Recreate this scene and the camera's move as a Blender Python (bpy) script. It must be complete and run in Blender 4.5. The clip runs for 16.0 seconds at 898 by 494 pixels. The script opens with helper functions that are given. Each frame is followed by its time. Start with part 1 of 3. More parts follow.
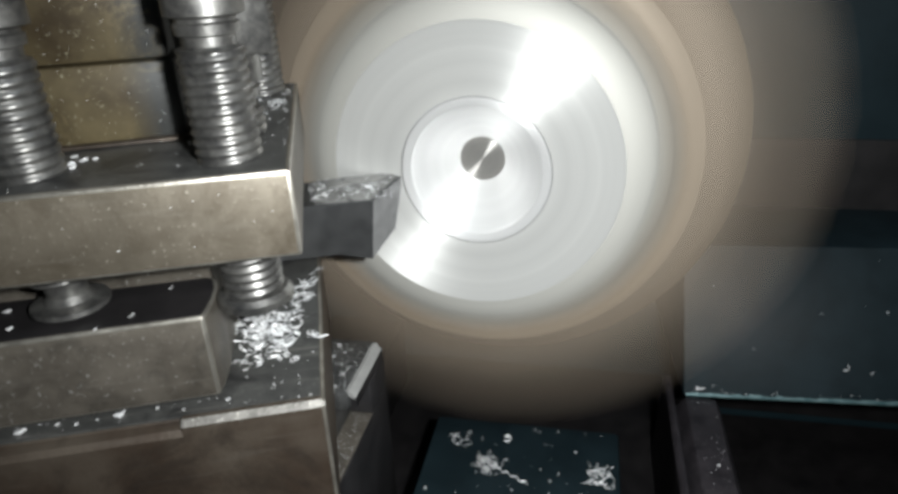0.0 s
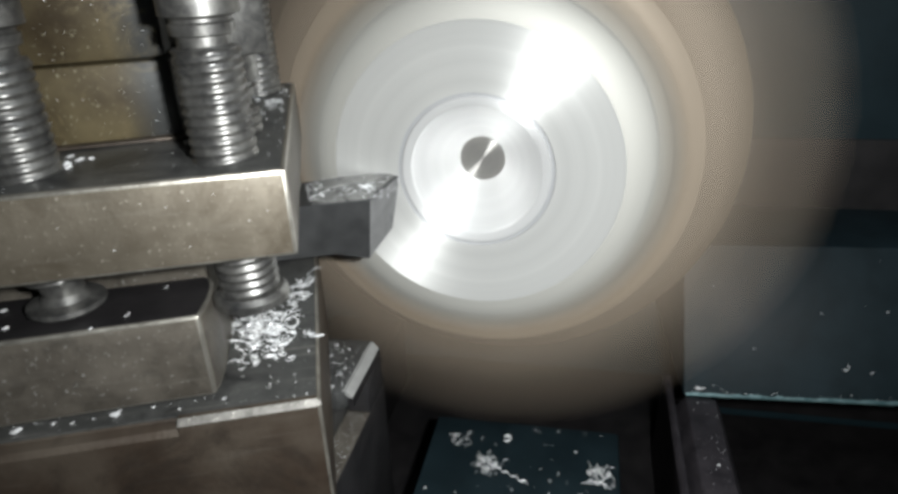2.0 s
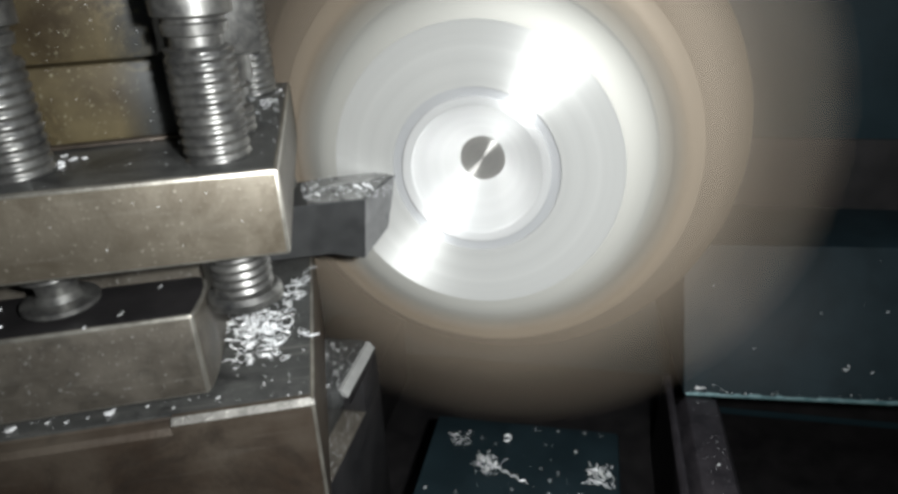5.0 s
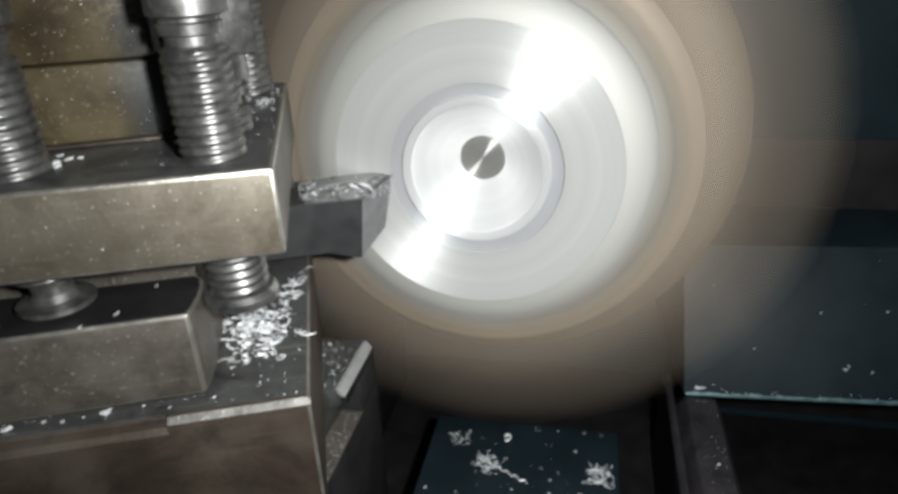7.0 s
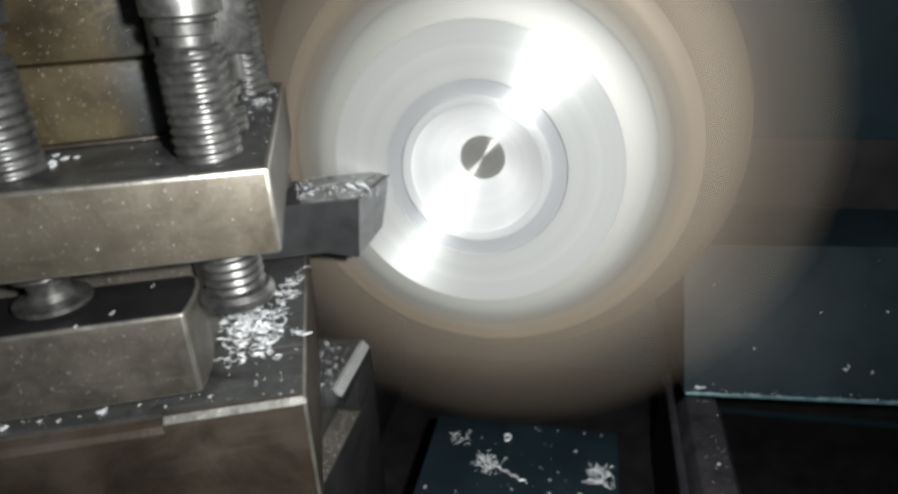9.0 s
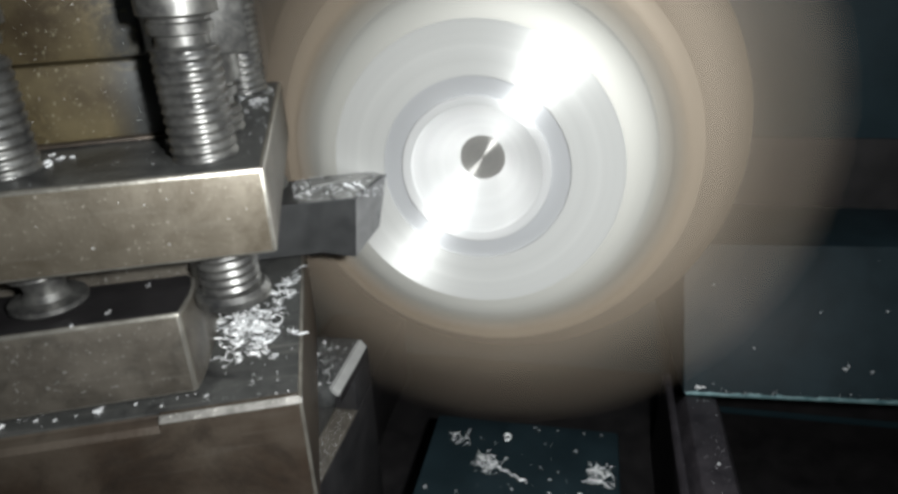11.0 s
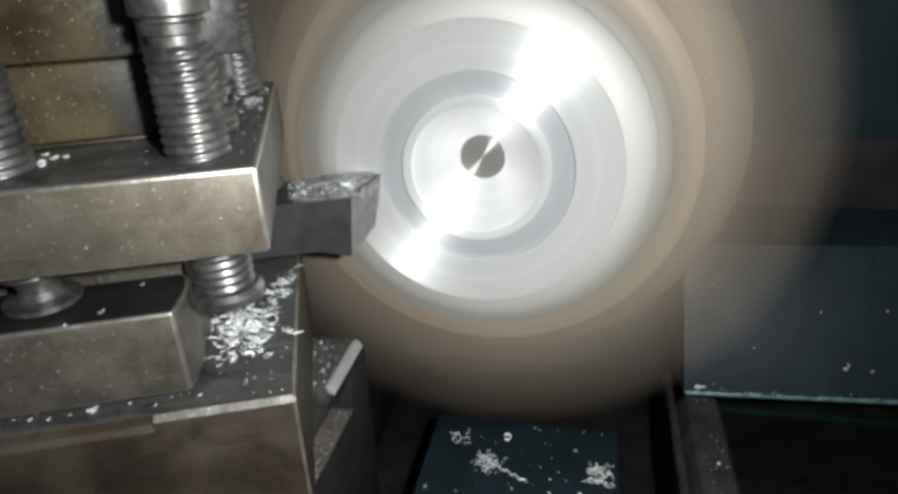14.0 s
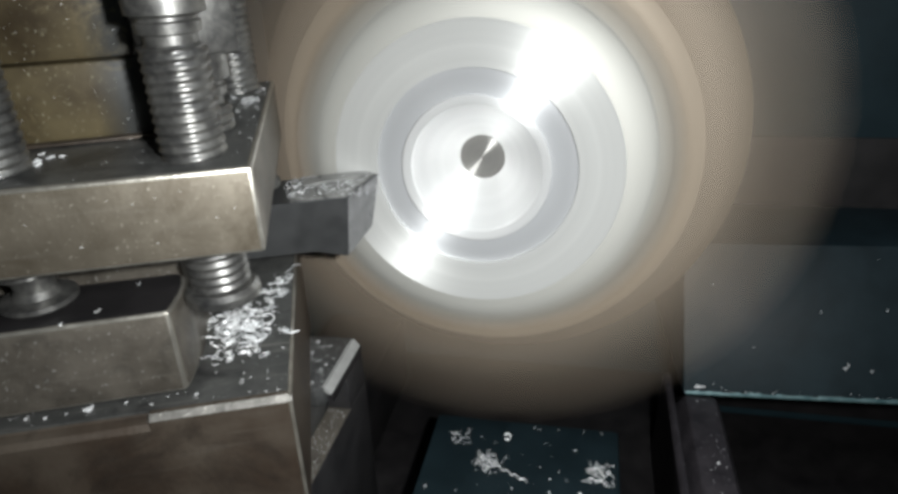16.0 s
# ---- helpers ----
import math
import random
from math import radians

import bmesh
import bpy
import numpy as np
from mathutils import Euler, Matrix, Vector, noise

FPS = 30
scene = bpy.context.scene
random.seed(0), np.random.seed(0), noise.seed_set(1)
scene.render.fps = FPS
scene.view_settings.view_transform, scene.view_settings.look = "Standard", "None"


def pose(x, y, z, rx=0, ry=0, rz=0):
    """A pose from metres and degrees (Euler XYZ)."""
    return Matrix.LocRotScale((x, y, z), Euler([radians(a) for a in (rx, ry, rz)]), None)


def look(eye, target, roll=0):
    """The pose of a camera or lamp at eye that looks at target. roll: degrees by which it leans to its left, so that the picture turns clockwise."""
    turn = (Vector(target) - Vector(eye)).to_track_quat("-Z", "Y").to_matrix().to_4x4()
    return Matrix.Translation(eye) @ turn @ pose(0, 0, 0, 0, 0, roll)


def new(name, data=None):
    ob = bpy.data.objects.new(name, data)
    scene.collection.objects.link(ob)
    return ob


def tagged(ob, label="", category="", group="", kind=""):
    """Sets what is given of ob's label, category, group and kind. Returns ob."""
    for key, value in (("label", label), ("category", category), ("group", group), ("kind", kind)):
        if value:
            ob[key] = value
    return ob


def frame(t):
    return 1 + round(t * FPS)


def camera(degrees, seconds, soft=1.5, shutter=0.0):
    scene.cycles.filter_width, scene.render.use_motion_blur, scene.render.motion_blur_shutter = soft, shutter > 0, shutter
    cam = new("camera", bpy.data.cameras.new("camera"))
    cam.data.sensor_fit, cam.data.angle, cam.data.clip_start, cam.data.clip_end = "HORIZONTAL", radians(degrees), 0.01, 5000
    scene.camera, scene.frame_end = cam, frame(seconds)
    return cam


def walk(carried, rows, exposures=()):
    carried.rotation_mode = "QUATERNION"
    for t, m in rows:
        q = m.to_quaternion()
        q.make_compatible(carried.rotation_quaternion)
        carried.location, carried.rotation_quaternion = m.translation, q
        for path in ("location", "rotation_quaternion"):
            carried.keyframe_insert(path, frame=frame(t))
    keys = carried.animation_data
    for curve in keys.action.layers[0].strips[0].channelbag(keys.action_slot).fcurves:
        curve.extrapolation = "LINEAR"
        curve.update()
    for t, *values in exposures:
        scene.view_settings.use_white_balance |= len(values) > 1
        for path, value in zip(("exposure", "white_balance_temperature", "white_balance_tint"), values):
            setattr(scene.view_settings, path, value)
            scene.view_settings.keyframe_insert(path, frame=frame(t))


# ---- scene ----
# ---- camera ----
MM = 0.001
AXIS = 0.160          # height of the lathe's spindle above the bench top


def at(x, y, z):
    """A place in millimetres from the spindle's nose, as metres in the world."""
    return Vector((x * MM, y * MM, z * MM + AXIS))


def aim(yaw, pitch, roll):
    """The eye's turn: yaw to the left, pitch up, roll to the left."""
    a, b = radians(yaw), radians(pitch)
    eye = at(25.06, -152.51, 47.91)
    way = Vector((-math.sin(a) * math.cos(b), math.cos(a) * math.cos(b), math.sin(b)))
    return look(eye, eye + way, roll)


cam = camera(68.09, 16.0, soft=3.4, shutter=2.0)
walk(cam, [(0.0, aim(12.71, -24.70, -2.62)), (8.0, aim(12.71, -24.77, -2.62)), (16.0, aim(12.71, -24.85, -2.62))],
     exposures=[(0.0, 0.0), (16.0, 0.0)])

# ---- light ----
world = bpy.data.worlds.new("world")
world.use_nodes = True
world.node_tree.nodes["Background"].inputs[0].default_value = (0.60, 0.75, 0.85, 1)
world.node_tree.nodes["Background"].inputs[1].default_value = 0.04
scene.world = world


def area_lamp(name, eye, target, size, watts, colour, spread=180):
    data = bpy.data.lights.new(name, "AREA")
    data.shape, data.size, data.energy, data.color = "DISK", size, watts, colour
    data.spread = radians(spread)
    ob = new(name, data)
    ob.matrix_world = look(eye, target)
    return ob


# the small lamp beside the lens, and an added unseen lamp above as fill
area_lamp("camera_light", at(48, -152, 56), at(0, 0, -50), 0.008, 0.225, (0.97, 1.0, 1.0), 125)
area_lamp("overhead_fill", (0.20, -0.15, 0.78), (0, 0, 0.1), 0.25, 0.75, (0.82, 0.93, 1.0))


# ---- materials ----
def material(name, colour, rough=0.5, metal=0.0, colour2=None, scale=200.0, bump=0.1, bump_scale=900.0, wear=None, spec=0.5, fade=None, patch=None, scratch=0.0):
    """A surface with stains (colour to colour2, by coarse noise), fine grain and small relief."""
    m = bpy.data.materials.new(name)
    m.use_nodes = True
    n, l = m.node_tree.nodes, m.node_tree.links
    b = n["Principled BSDF"]
    co = n.new("ShaderNodeTexCoord")
    stain = n.new("ShaderNodeTexNoise")
    stain.inputs["Scale"].default_value, stain.inputs["Detail"].default_value, stain.inputs["Roughness"].default_value = scale, 6, 0.62
    l.new(co.outputs["Object"], stain.inputs["Vector"])
    ramp = n.new("ShaderNodeValToRGB")
    ramp.color_ramp.elements[0].position, ramp.color_ramp.elements[1].position = 0.34, 0.68
    ramp.color_ramp.elements[0].color = (*colour, 1)
    ramp.color_ramp.elements[1].color = (*(colour2 or [c * 1.25 for c in colour]), 1)
    l.new(stain.outputs["Fac"], ramp.inputs["Fac"])
    grain = n.new("ShaderNodeTexNoise")
    grain.inputs["Scale"].default_value, grain.inputs["Detail"].default_value = bump_scale, 4
    l.new(co.outputs["Object"], grain.inputs["Vector"])
    out = ramp.outputs["Color"]
    if wear:
        spots = n.new("ShaderNodeValToRGB")
        spots.color_ramp.elements[0].position, spots.color_ramp.elements[1].position = 0.63, 0.72
        l.new(grain.outputs["Fac"], spots.inputs["Fac"])
        mix = n.new("ShaderNodeMix")
        mix.data_type = "RGBA"
        l.new(spots.outputs["Color"], mix.inputs["Factor"])
        l.new(out, mix.inputs["A"])
        mix.inputs["B"].default_value = (*wear, 1)
        out = mix.outputs["Result"]
    if fade:                  # the stain ends along x, where the bare colour begins
        sep = n.new("ShaderNodeSeparateXYZ")
        l.new(co.outputs["Object"], sep.inputs["Vector"])
        step = n.new("ShaderNodeMapRange")
        step.inputs["From Min"].default_value, step.inputs["From Max"].default_value = fade[0] - fade[1], fade[0] + fade[1]
        l.new(sep.outputs["X"], step.inputs["Value"])
        mix = n.new("ShaderNodeMix")
        mix.data_type = "RGBA"
        l.new(step.outputs["Result"], mix.inputs["Factor"])
        l.new(out, mix.inputs["A"])
        mix.inputs["B"].default_value = (*fade[2], 1)
        out = mix.outputs["Result"]
    blot = None
    if patch:                 # oil or rust in large uneven patches: colour, scale, where it begins and ends
        blot = n.new("ShaderNodeTexNoise")
        blot.inputs["Scale"].default_value, blot.inputs["Detail"].default_value, blot.inputs["Roughness"].default_value = patch[1], 8, 0.7
        blot.inputs["Distortion"].default_value = 0.8
        l.new(co.outputs["Object"], blot.inputs["Vector"])
        share = n.new("ShaderNodeMapRange")
        share.inputs["From Min"].default_value, share.inputs["From Max"].default_value = patch[2], patch[3]
        l.new(blot.outputs["Fac"], share.inputs["Value"])
        mix = n.new("ShaderNodeMix")
        mix.data_type = "RGBA"
        l.new(share.outputs["Result"], mix.inputs["Factor"])
        l.new(out, mix.inputs["A"])
        mix.inputs["B"].default_value = (*patch[0], 1)
        out = mix.outputs["Result"]
    if scratch:               # long fine scratches, mostly along x
        wide = n.new("ShaderNodeMapping")
        wide.inputs["Scale"].default_value, wide.inputs["Rotation"].default_value = (60, 900, 900), (0.0, 0.12, 0.1)
        l.new(co.outputs["Object"], wide.inputs["Vector"])
        lines = n.new("ShaderNodeTexNoise")
        lines.inputs["Scale"].default_value, lines.inputs["Detail"].default_value = 1.0, 3
        l.new(wide.outputs["Vector"], lines.inputs["Vector"])
        fine = n.new("ShaderNodeMapRange")
        fine.inputs["From Min"].default_value, fine.inputs["From Max"].default_value, fine.inputs["To Max"].default_value = 0.60, 0.76, scratch
        l.new(lines.outputs["Fac"], fine.inputs["Value"])
        mix = n.new("ShaderNodeMix")
        mix.data_type = "RGBA"
        l.new(fine.outputs["Result"], mix.inputs["Factor"])
        l.new(out, mix.inputs["A"])
        mix.inputs["B"].default_value = (0.42, 0.40, 0.36, 1)
        out = mix.outputs["Result"]
    l.new(out, b.inputs["Base Color"])
    b.inputs["Metallic"].default_value = metal
    r = n.new("ShaderNodeMapRange")
    r.inputs["To Min"].default_value, r.inputs["To Max"].default_value = max(rough - 0.12, 0.04), min(rough + 0.12, 1)
    l.new(stain.outputs["Fac"], r.inputs["Value"])
    l.new(r.outputs["Result"], b.inputs["Roughness"])
    b.inputs["Specular IOR Level"].default_value = spec
    bp = n.new("ShaderNodeBump")
    bp.inputs["Strength"].default_value, bp.inputs["Distance"].default_value = bump, 0.0004
    l.new(grain.outputs["Fac"], bp.inputs["Height"])
    l.new(bp.outputs["Normal"], b.inputs["Normal"])
    return m


def turned(name, colour, rough, metal, aniso, groove=0.15, pitch=2600.0, bright=0.12):
    """Metal turned in a lathe: fine rings about the object's own y axis, and a gloss drawn out across them."""
    m = bpy.data.materials.new(name)
    m.use_nodes = True
    n, l = m.node_tree.nodes, m.node_tree.links
    b = n["Principled BSDF"]
    co = n.new("ShaderNodeTexCoord")
    sep = n.new("ShaderNodeSeparateXYZ")
    l.new(co.outputs["Object"], sep.inputs["Vector"])
    flat = n.new("ShaderNodeCombineXYZ")
    l.new(sep.outputs["X"], flat.inputs["X"])
    l.new(sep.outputs["Z"], flat.inputs["Y"])
    ln = n.new("ShaderNodeVectorMath")
    ln.operation = "LENGTH"
    l.new(flat.outputs["Vector"], ln.inputs[0])
    along = n.new("ShaderNodeCombineXYZ")
    l.new(ln.outputs["Value"], along.inputs["X"])
    fine, broad = n.new("ShaderNodeTexNoise"), n.new("ShaderNodeTexNoise")
    for node, s, d in ((fine, pitch, 3), (broad, pitch * 0.12, 4)):
        node.inputs["Scale"].default_value, node.inputs["Detail"].default_value = s, d
        l.new(along.outputs["Vector"], node.inputs["Vector"])
    ramp = n.new("ShaderNodeValToRGB")
    ramp.color_ramp.elements[0].position, ramp.color_ramp.elements[1].position = 0.3, 0.7
    ramp.color_ramp.elements[0].color = (*[c * (1 - bright) for c in colour], 1)
    ramp.color_ramp.elements[1].color = (*[min(c * (1 + bright), 1) for c in colour], 1)
    l.new(broad.outputs["Fac"], ramp.inputs["Fac"])
    l.new(ramp.outputs["Color"], b.inputs["Base Color"])
    r = n.new("ShaderNodeMapRange")
    r.inputs["To Min"].default_value, r.inputs["To Max"].default_value = rough - 0.05, rough + 0.05
    l.new(broad.outputs["Fac"], r.inputs["Value"])
    l.new(r.outputs["Result"], b.inputs["Roughness"])
    b.inputs["Metallic"].default_value = metal
    b.inputs["Anisotropic"].default_value = aniso
    b.inputs["Anisotropic Rotation"].default_value = 0.25
    tan = n.new("ShaderNodeTangent")
    tan.direction_type, tan.axis = "RADIAL", "Y"
    l.new(tan.outputs["Tangent"], b.inputs["Tangent"])
    bp = n.new("ShaderNodeBump")
    bp.inputs["Strength"].default_value, bp.inputs["Distance"].default_value = groove, 0.00005
    l.new(fine.outputs["Fac"], bp.inputs["Height"])
    l.new(bp.outputs["Normal"], b.inputs["Normal"])
    return m


BROWNED = material("browned steel", (0.104, 0.089, 0.067), 0.54, 0.48, (0.172, 0.150, 0.117), 70, 0.12, 1500, wear=(0.32, 0.295, 0.25), patch=((0.066, 0.051, 0.033), 75, 0.48, 0.76), scratch=0.10)
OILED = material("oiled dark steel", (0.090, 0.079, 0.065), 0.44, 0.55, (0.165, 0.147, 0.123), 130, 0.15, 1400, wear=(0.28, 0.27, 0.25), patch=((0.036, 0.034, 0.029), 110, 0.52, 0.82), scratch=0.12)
BASE = material("rusty brown steel", (0.040, 0.027, 0.019), 0.46, 0.4, (0.088, 0.072, 0.056), 45, 0.15, 1200, patch=((0.026, 0.020, 0.016), 60, 0.47, 0.68), scratch=0.04)
GRIME = material("oily grime on steel", (0.026, 0.027, 0.027), 0.36, 0.3, (0.072, 0.073, 0.072), 140, 0.25, 1300, wear=(0.16, 0.16, 0.16), patch=((0.010, 0.010, 0.011), 120, 0.52, 0.64))
WIPED = material("wiped grey steel", (0.060, 0.061, 0.059), 0.42, 0.4, (0.110, 0.110, 0.105), 90, 0.15, 1400, wear=(0.2, 0.2, 0.19), patch=((0.022, 0.022, 0.023), 80, 0.52, 0.68), scratch=0.25)
# lighter steel: the flash's glint on rounded edges is put into the colour
EDGE_GLINT = material("bright edge glint", (0.30, 0.285, 0.25), 0.40, 0.85, (0.46, 0.44, 0.39), 300, 0.2, 2000)
SCREW = material("screw steel", (0.105, 0.104, 0.102), 0.40, 0.82, (0.27, 0.265, 0.25), 330, 0.06, 1800, patch=((0.05, 0.052, 0.058), 150, 0.52, 0.72))
BRASSY = material("oil-browned nut steel", (0.034, 0.024, 0.012), 0.50, 0.2, (0.098, 0.078, 0.041), 85, 0.06, 1500, wear=(0.20, 0.185, 0.13), fade=(-0.0222, 0.0022, (0.030, 0.031, 0.030)), spec=0.3, patch=((0.15, 0.12, 0.066), 150, 0.58, 0.80))
TOOLST = material("blackened tool steel", (0.044, 0.045, 0.046), 0.42, 0.5, (0.056, 0.057, 0.058), 250, 0.1, 1800)
CARBIDE = material("ground tool tip", (0.14, 0.14, 0.138), 0.45, 0.25, (0.26, 0.26, 0.25), 240, 0.3, 2200, patch=((0.035, 0.035, 0.036), 200, 0.54, 0.62))
TEAL = material("dark green machine paint", (0.0068, 0.0128, 0.0158), 0.50, 0.0, (0.0115, 0.0215, 0.0265), 60, 0.12, 500, spec=0.2, patch=((0.004, 0.007, 0.009), 25, 0.5, 0.75))
IRON = material("oily iron way", (0.020, 0.018, 0.021), 0.50, 0.1, (0.045, 0.040, 0.045), 160, 0.3, 900, wear=(0.10, 0.095, 0.10), spec=0.3)
GROUND = material("hand-ground steel", (0.17, 0.17, 0.172), 0.46, 0.30, (0.25, 0.25, 0.252), 300, 0.25, 1700, patch=((0.06, 0.06, 0.072), 160, 0.58, 0.70))
# same paint, lighter: the headstock's brighter light is put into the colour
TEAL_LIT = material("lit dark green machine paint", (0.010, 0.020, 0.025), 0.50, 0.0, (0.014, 0.029, 0.036), 60, 0.1, 500, spec=0.25)
# paler teal: the bright line on the cover's lower edge, a highlight in colour
TEAL_GLINT = material("green paint edge highlight", (0.06, 0.13, 0.14), 0.35, 0.3, (0.20, 0.30, 0.31), 300, 0.2, 900)
RAW = material("raw aluminium rim", (0.40, 0.395, 0.365), 0.58, 0.30, (0.50, 0.49, 0.455), 40, 0.1, 600)
# the slide's right edge is much paler than its top
SLIDE_EDGE = material("pale slide edge", (0.24, 0.24, 0.235), 0.50, 0.3, (0.34, 0.34, 0.33), 200, 0.2, 1800)
# the slide's sides are blacker than its top
SLIDE_SIDE = material("black slide side", (0.012, 0.0115, 0.0125), 0.48, 0.1, (0.026, 0.025, 0.026), 120, 0.2, 900, spec=0.3)
# paler than the base: the chamfer's highlight is painted in
CHAMFER = material("worn grey chamfer, highlight painted in", (0.13, 0.125, 0.115), 0.45, 0.7, (0.26, 0.25, 0.23), 260, 0.25, 1800, wear=(0.5, 0.48, 0.44))
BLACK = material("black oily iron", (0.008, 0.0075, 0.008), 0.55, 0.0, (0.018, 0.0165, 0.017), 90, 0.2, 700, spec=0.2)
SWARF = material("bright aluminium swarf", (0.66, 0.67, 0.68), 0.5, 0.45, (0.84, 0.84, 0.84), 400, 0.2, 2500)
CHUCK = material("oil-browned chuck steel", (0.150, 0.121, 0.088), 0.52, 0.30, (0.205, 0.172, 0.130), 50, 0.08, 900)
JAW = material("brown jaw steel", (0.36, 0.287, 0.218), 0.55, 0.25, (0.45, 0.373, 0.292), 90, 0.08, 1200)
ALU = turned("turned aluminium", (0.68, 0.68, 0.66), 0.395, 0.47, 0.93, 0.12, 2600, 0.07)
# same aluminium, lighter: the cup's brightness from its slope is painted in
BORED_LIT = turned("bored aluminium, lit lighter", (0.78, 0.78, 0.775), 0.43, 0.48, 0.90, 0.08, 2600, 0.05)
CUT = turned("freshly cut aluminium", (0.585, 0.592, 0.605), 0.38, 0.50, 0.92, 0.05, 2600, 0.04)
PIN = turned("turned steel", (0.42, 0.41, 0.39), 0.30, 0.72, 0.93)
WALL = material("grey workshop plaster", (0.30, 0.30, 0.29), 0.9, 0, (0.36, 0.36, 0.35), 3, 0.1, 40)
BENCH = material("dark bench wood", (0.10, 0.07, 0.045), 0.6, 0, (0.16, 0.11, 0.07), 12, 0.2, 90)


# ---- shapes ----
def mesh_of(name, bm, mat, edge=None):
    me = bpy.data.meshes.new(name)
    for v in bm.verts:
        v.co *= MM
    bmesh.ops.recalc_face_normals(bm, faces=bm.faces)
    bm.to_mesh(me)
    bm.free()
    me.materials.append(mat)
    if edge:
        me.materials.append(edge)
    return me


def smooth(me, degrees=24):
    me.shade_smooth()
    me.set_sharp_from_angle(angle=radians(degrees))
    return me


def part(name, bm, mat, parent, label="", m=None, edge=None):
    """One mesh object under a thing, from a bmesh in millimetres of the thing's own space."""
    ob = new(name, smooth(mesh_of(name, bm, mat, edge)))
    ob.parent = parent
    if m is not None:
        ob.matrix_local = m
    return tagged(ob, label=label)


def thing(name, m, label, category, group="", kind=""):
    ob = new(name)
    ob.matrix_world = m
    ob.empty_display_size = 0.01
    return tagged(ob, label, category, group, kind)


# worn: material slot of the bevel faces, used for painted edge glints
def box(x0, x1, y0, y1, z0, z1, bevel=0.0, bm=None, segments=2, worn=-1):
    bm = bm or bmesh.new()
    got = bmesh.ops.create_cube(bm, size=1.0)
    for v in got["verts"]:
        v.co = Vector((x0 + (v.co.x + 0.5) * (x1 - x0), y0 + (v.co.y + 0.5) * (y1 - y0), z0 + (v.co.z + 0.5) * (z1 - z0)))
    if bevel:
        edges = list({e for v in got["verts"] for e in v.link_edges})
        bmesh.ops.bevel(bm, geom=edges, offset=bevel, segments=segments, affect="EDGES", profile=0.5, material=worn)
    return bm


def prism(points, low, high, axis="z", bevel=0.0, bm=None, worn=-1):
    """A straight body over an outline: points are (x, y) for z, (x, z) for y, (y, z) for x."""
    bm = bm or bmesh.new()
    put = {"z": lambda a, b, c: (a, b, c), "y": lambda a, b, c: (a, c, b), "x": lambda a, b, c: (c, a, b)}[axis]
    lo = [bm.verts.new(put(a, b, low)) for a, b in points]
    hi = [bm.verts.new(put(a, b, high)) for a, b in points]
    faces = [bm.faces.new(lo), bm.faces.new(hi)]
    k = len(points)
    for i in range(k):
        faces.append(bm.faces.new((lo[i], lo[(i + 1) % k], hi[(i + 1) % k], hi[i])))
    bmesh.ops.recalc_face_normals(bm, faces=faces)
    if bevel:
        edges = list({e for f in faces for e in f.edges})
        bmesh.ops.bevel(bm, geom=edges, offset=bevel, segments=2, affect="EDGES", profile=0.5, material=worn)
    return bm


def revolve(profile, axis="y", n=128, bm=None, centre=(0, 0, 0), closed=False):
    """A body turned about an axis from its profile of (radius, place along the axis)."""
    bm = bm or bmesh.new()
    rings = []
    for r, h in profile:
        ring = []
        for i in range(n if r > 1e-6 else 1):
            a = 2 * math.pi * i / n
            p = (r * math.cos(a), h, r * math.sin(a)) if axis == "y" else (r * math.cos(a), r * math.sin(a), h)
            ring.append(bm.verts.new(Vector(p) + Vector(centre)))
        rings.append(ring)
    pairs = list(zip(rings, rings[1:])) + ([(rings[-1], rings[0])] if closed else [])
    for a, b in pairs:
        for i in range(n):
            j = (i + 1) % n
            corners = [a[i % len(a)], a[j % len(a)], b[j % len(b)], b[i % len(b)]]
            corners = [c for k, c in enumerate(corners) if c not in corners[:k]]
            if len(corners) > 2:
                bm.faces.new(corners)
    return bm


def thread(radius, low, high, pitch, depth, bm=None, n=36, steps=7):
    """A screw thread about z, a true helix."""
    bm = bm or bmesh.new()
    rows = int((high - low) / pitch * steps)
    grid = []
    for j in range(rows + 1):
        z = low + (high - low) * j / rows
        ring = []
        for i in range(n):
            turn = (z / pitch - i / n) % 1.0
            r = radius - depth * min(1.0, max(0.0, abs(turn - 0.5) * 2.6 - 0.2))
            ring.append(bm.verts.new((r * math.cos(2 * math.pi * i / n), r * math.sin(2 * math.pi * i / n), z)))
        grid.append(ring)
    for a, b in zip(grid, grid[1:]):
        for i in range(n):
            bm.faces.new((a[i], a[(i + 1) % n], b[(i + 1) % n], b[i]))
    bm.faces.new(grid[0])
    bm.faces.new(grid[-1])
    return bm


# ---- the room, plain, all round the lathe ----
def structure(name, bm, mat, label):
    ob = new(name, smooth(mesh_of(name, bm, mat)))
    ob.location = (0, 0, AXIS)
    return tagged(ob, label, name.split("_")[0], kind="structure")


structure("wall_north", box(-520, 520, 400, 430, -180, 640), WALL, "plain grey plastered workshop wall")
structure("wall_south", box(-520, 520, -530, -500, -180, 640), WALL, "plain grey plastered workshop wall")
structure("wall_east", box(520, 550, -530, 430, -180, 640), WALL, "plain grey plastered workshop wall")
structure("wall_west", box(-550, -520, -530, 430, -180, 640), WALL, "plain grey plastered workshop wall")
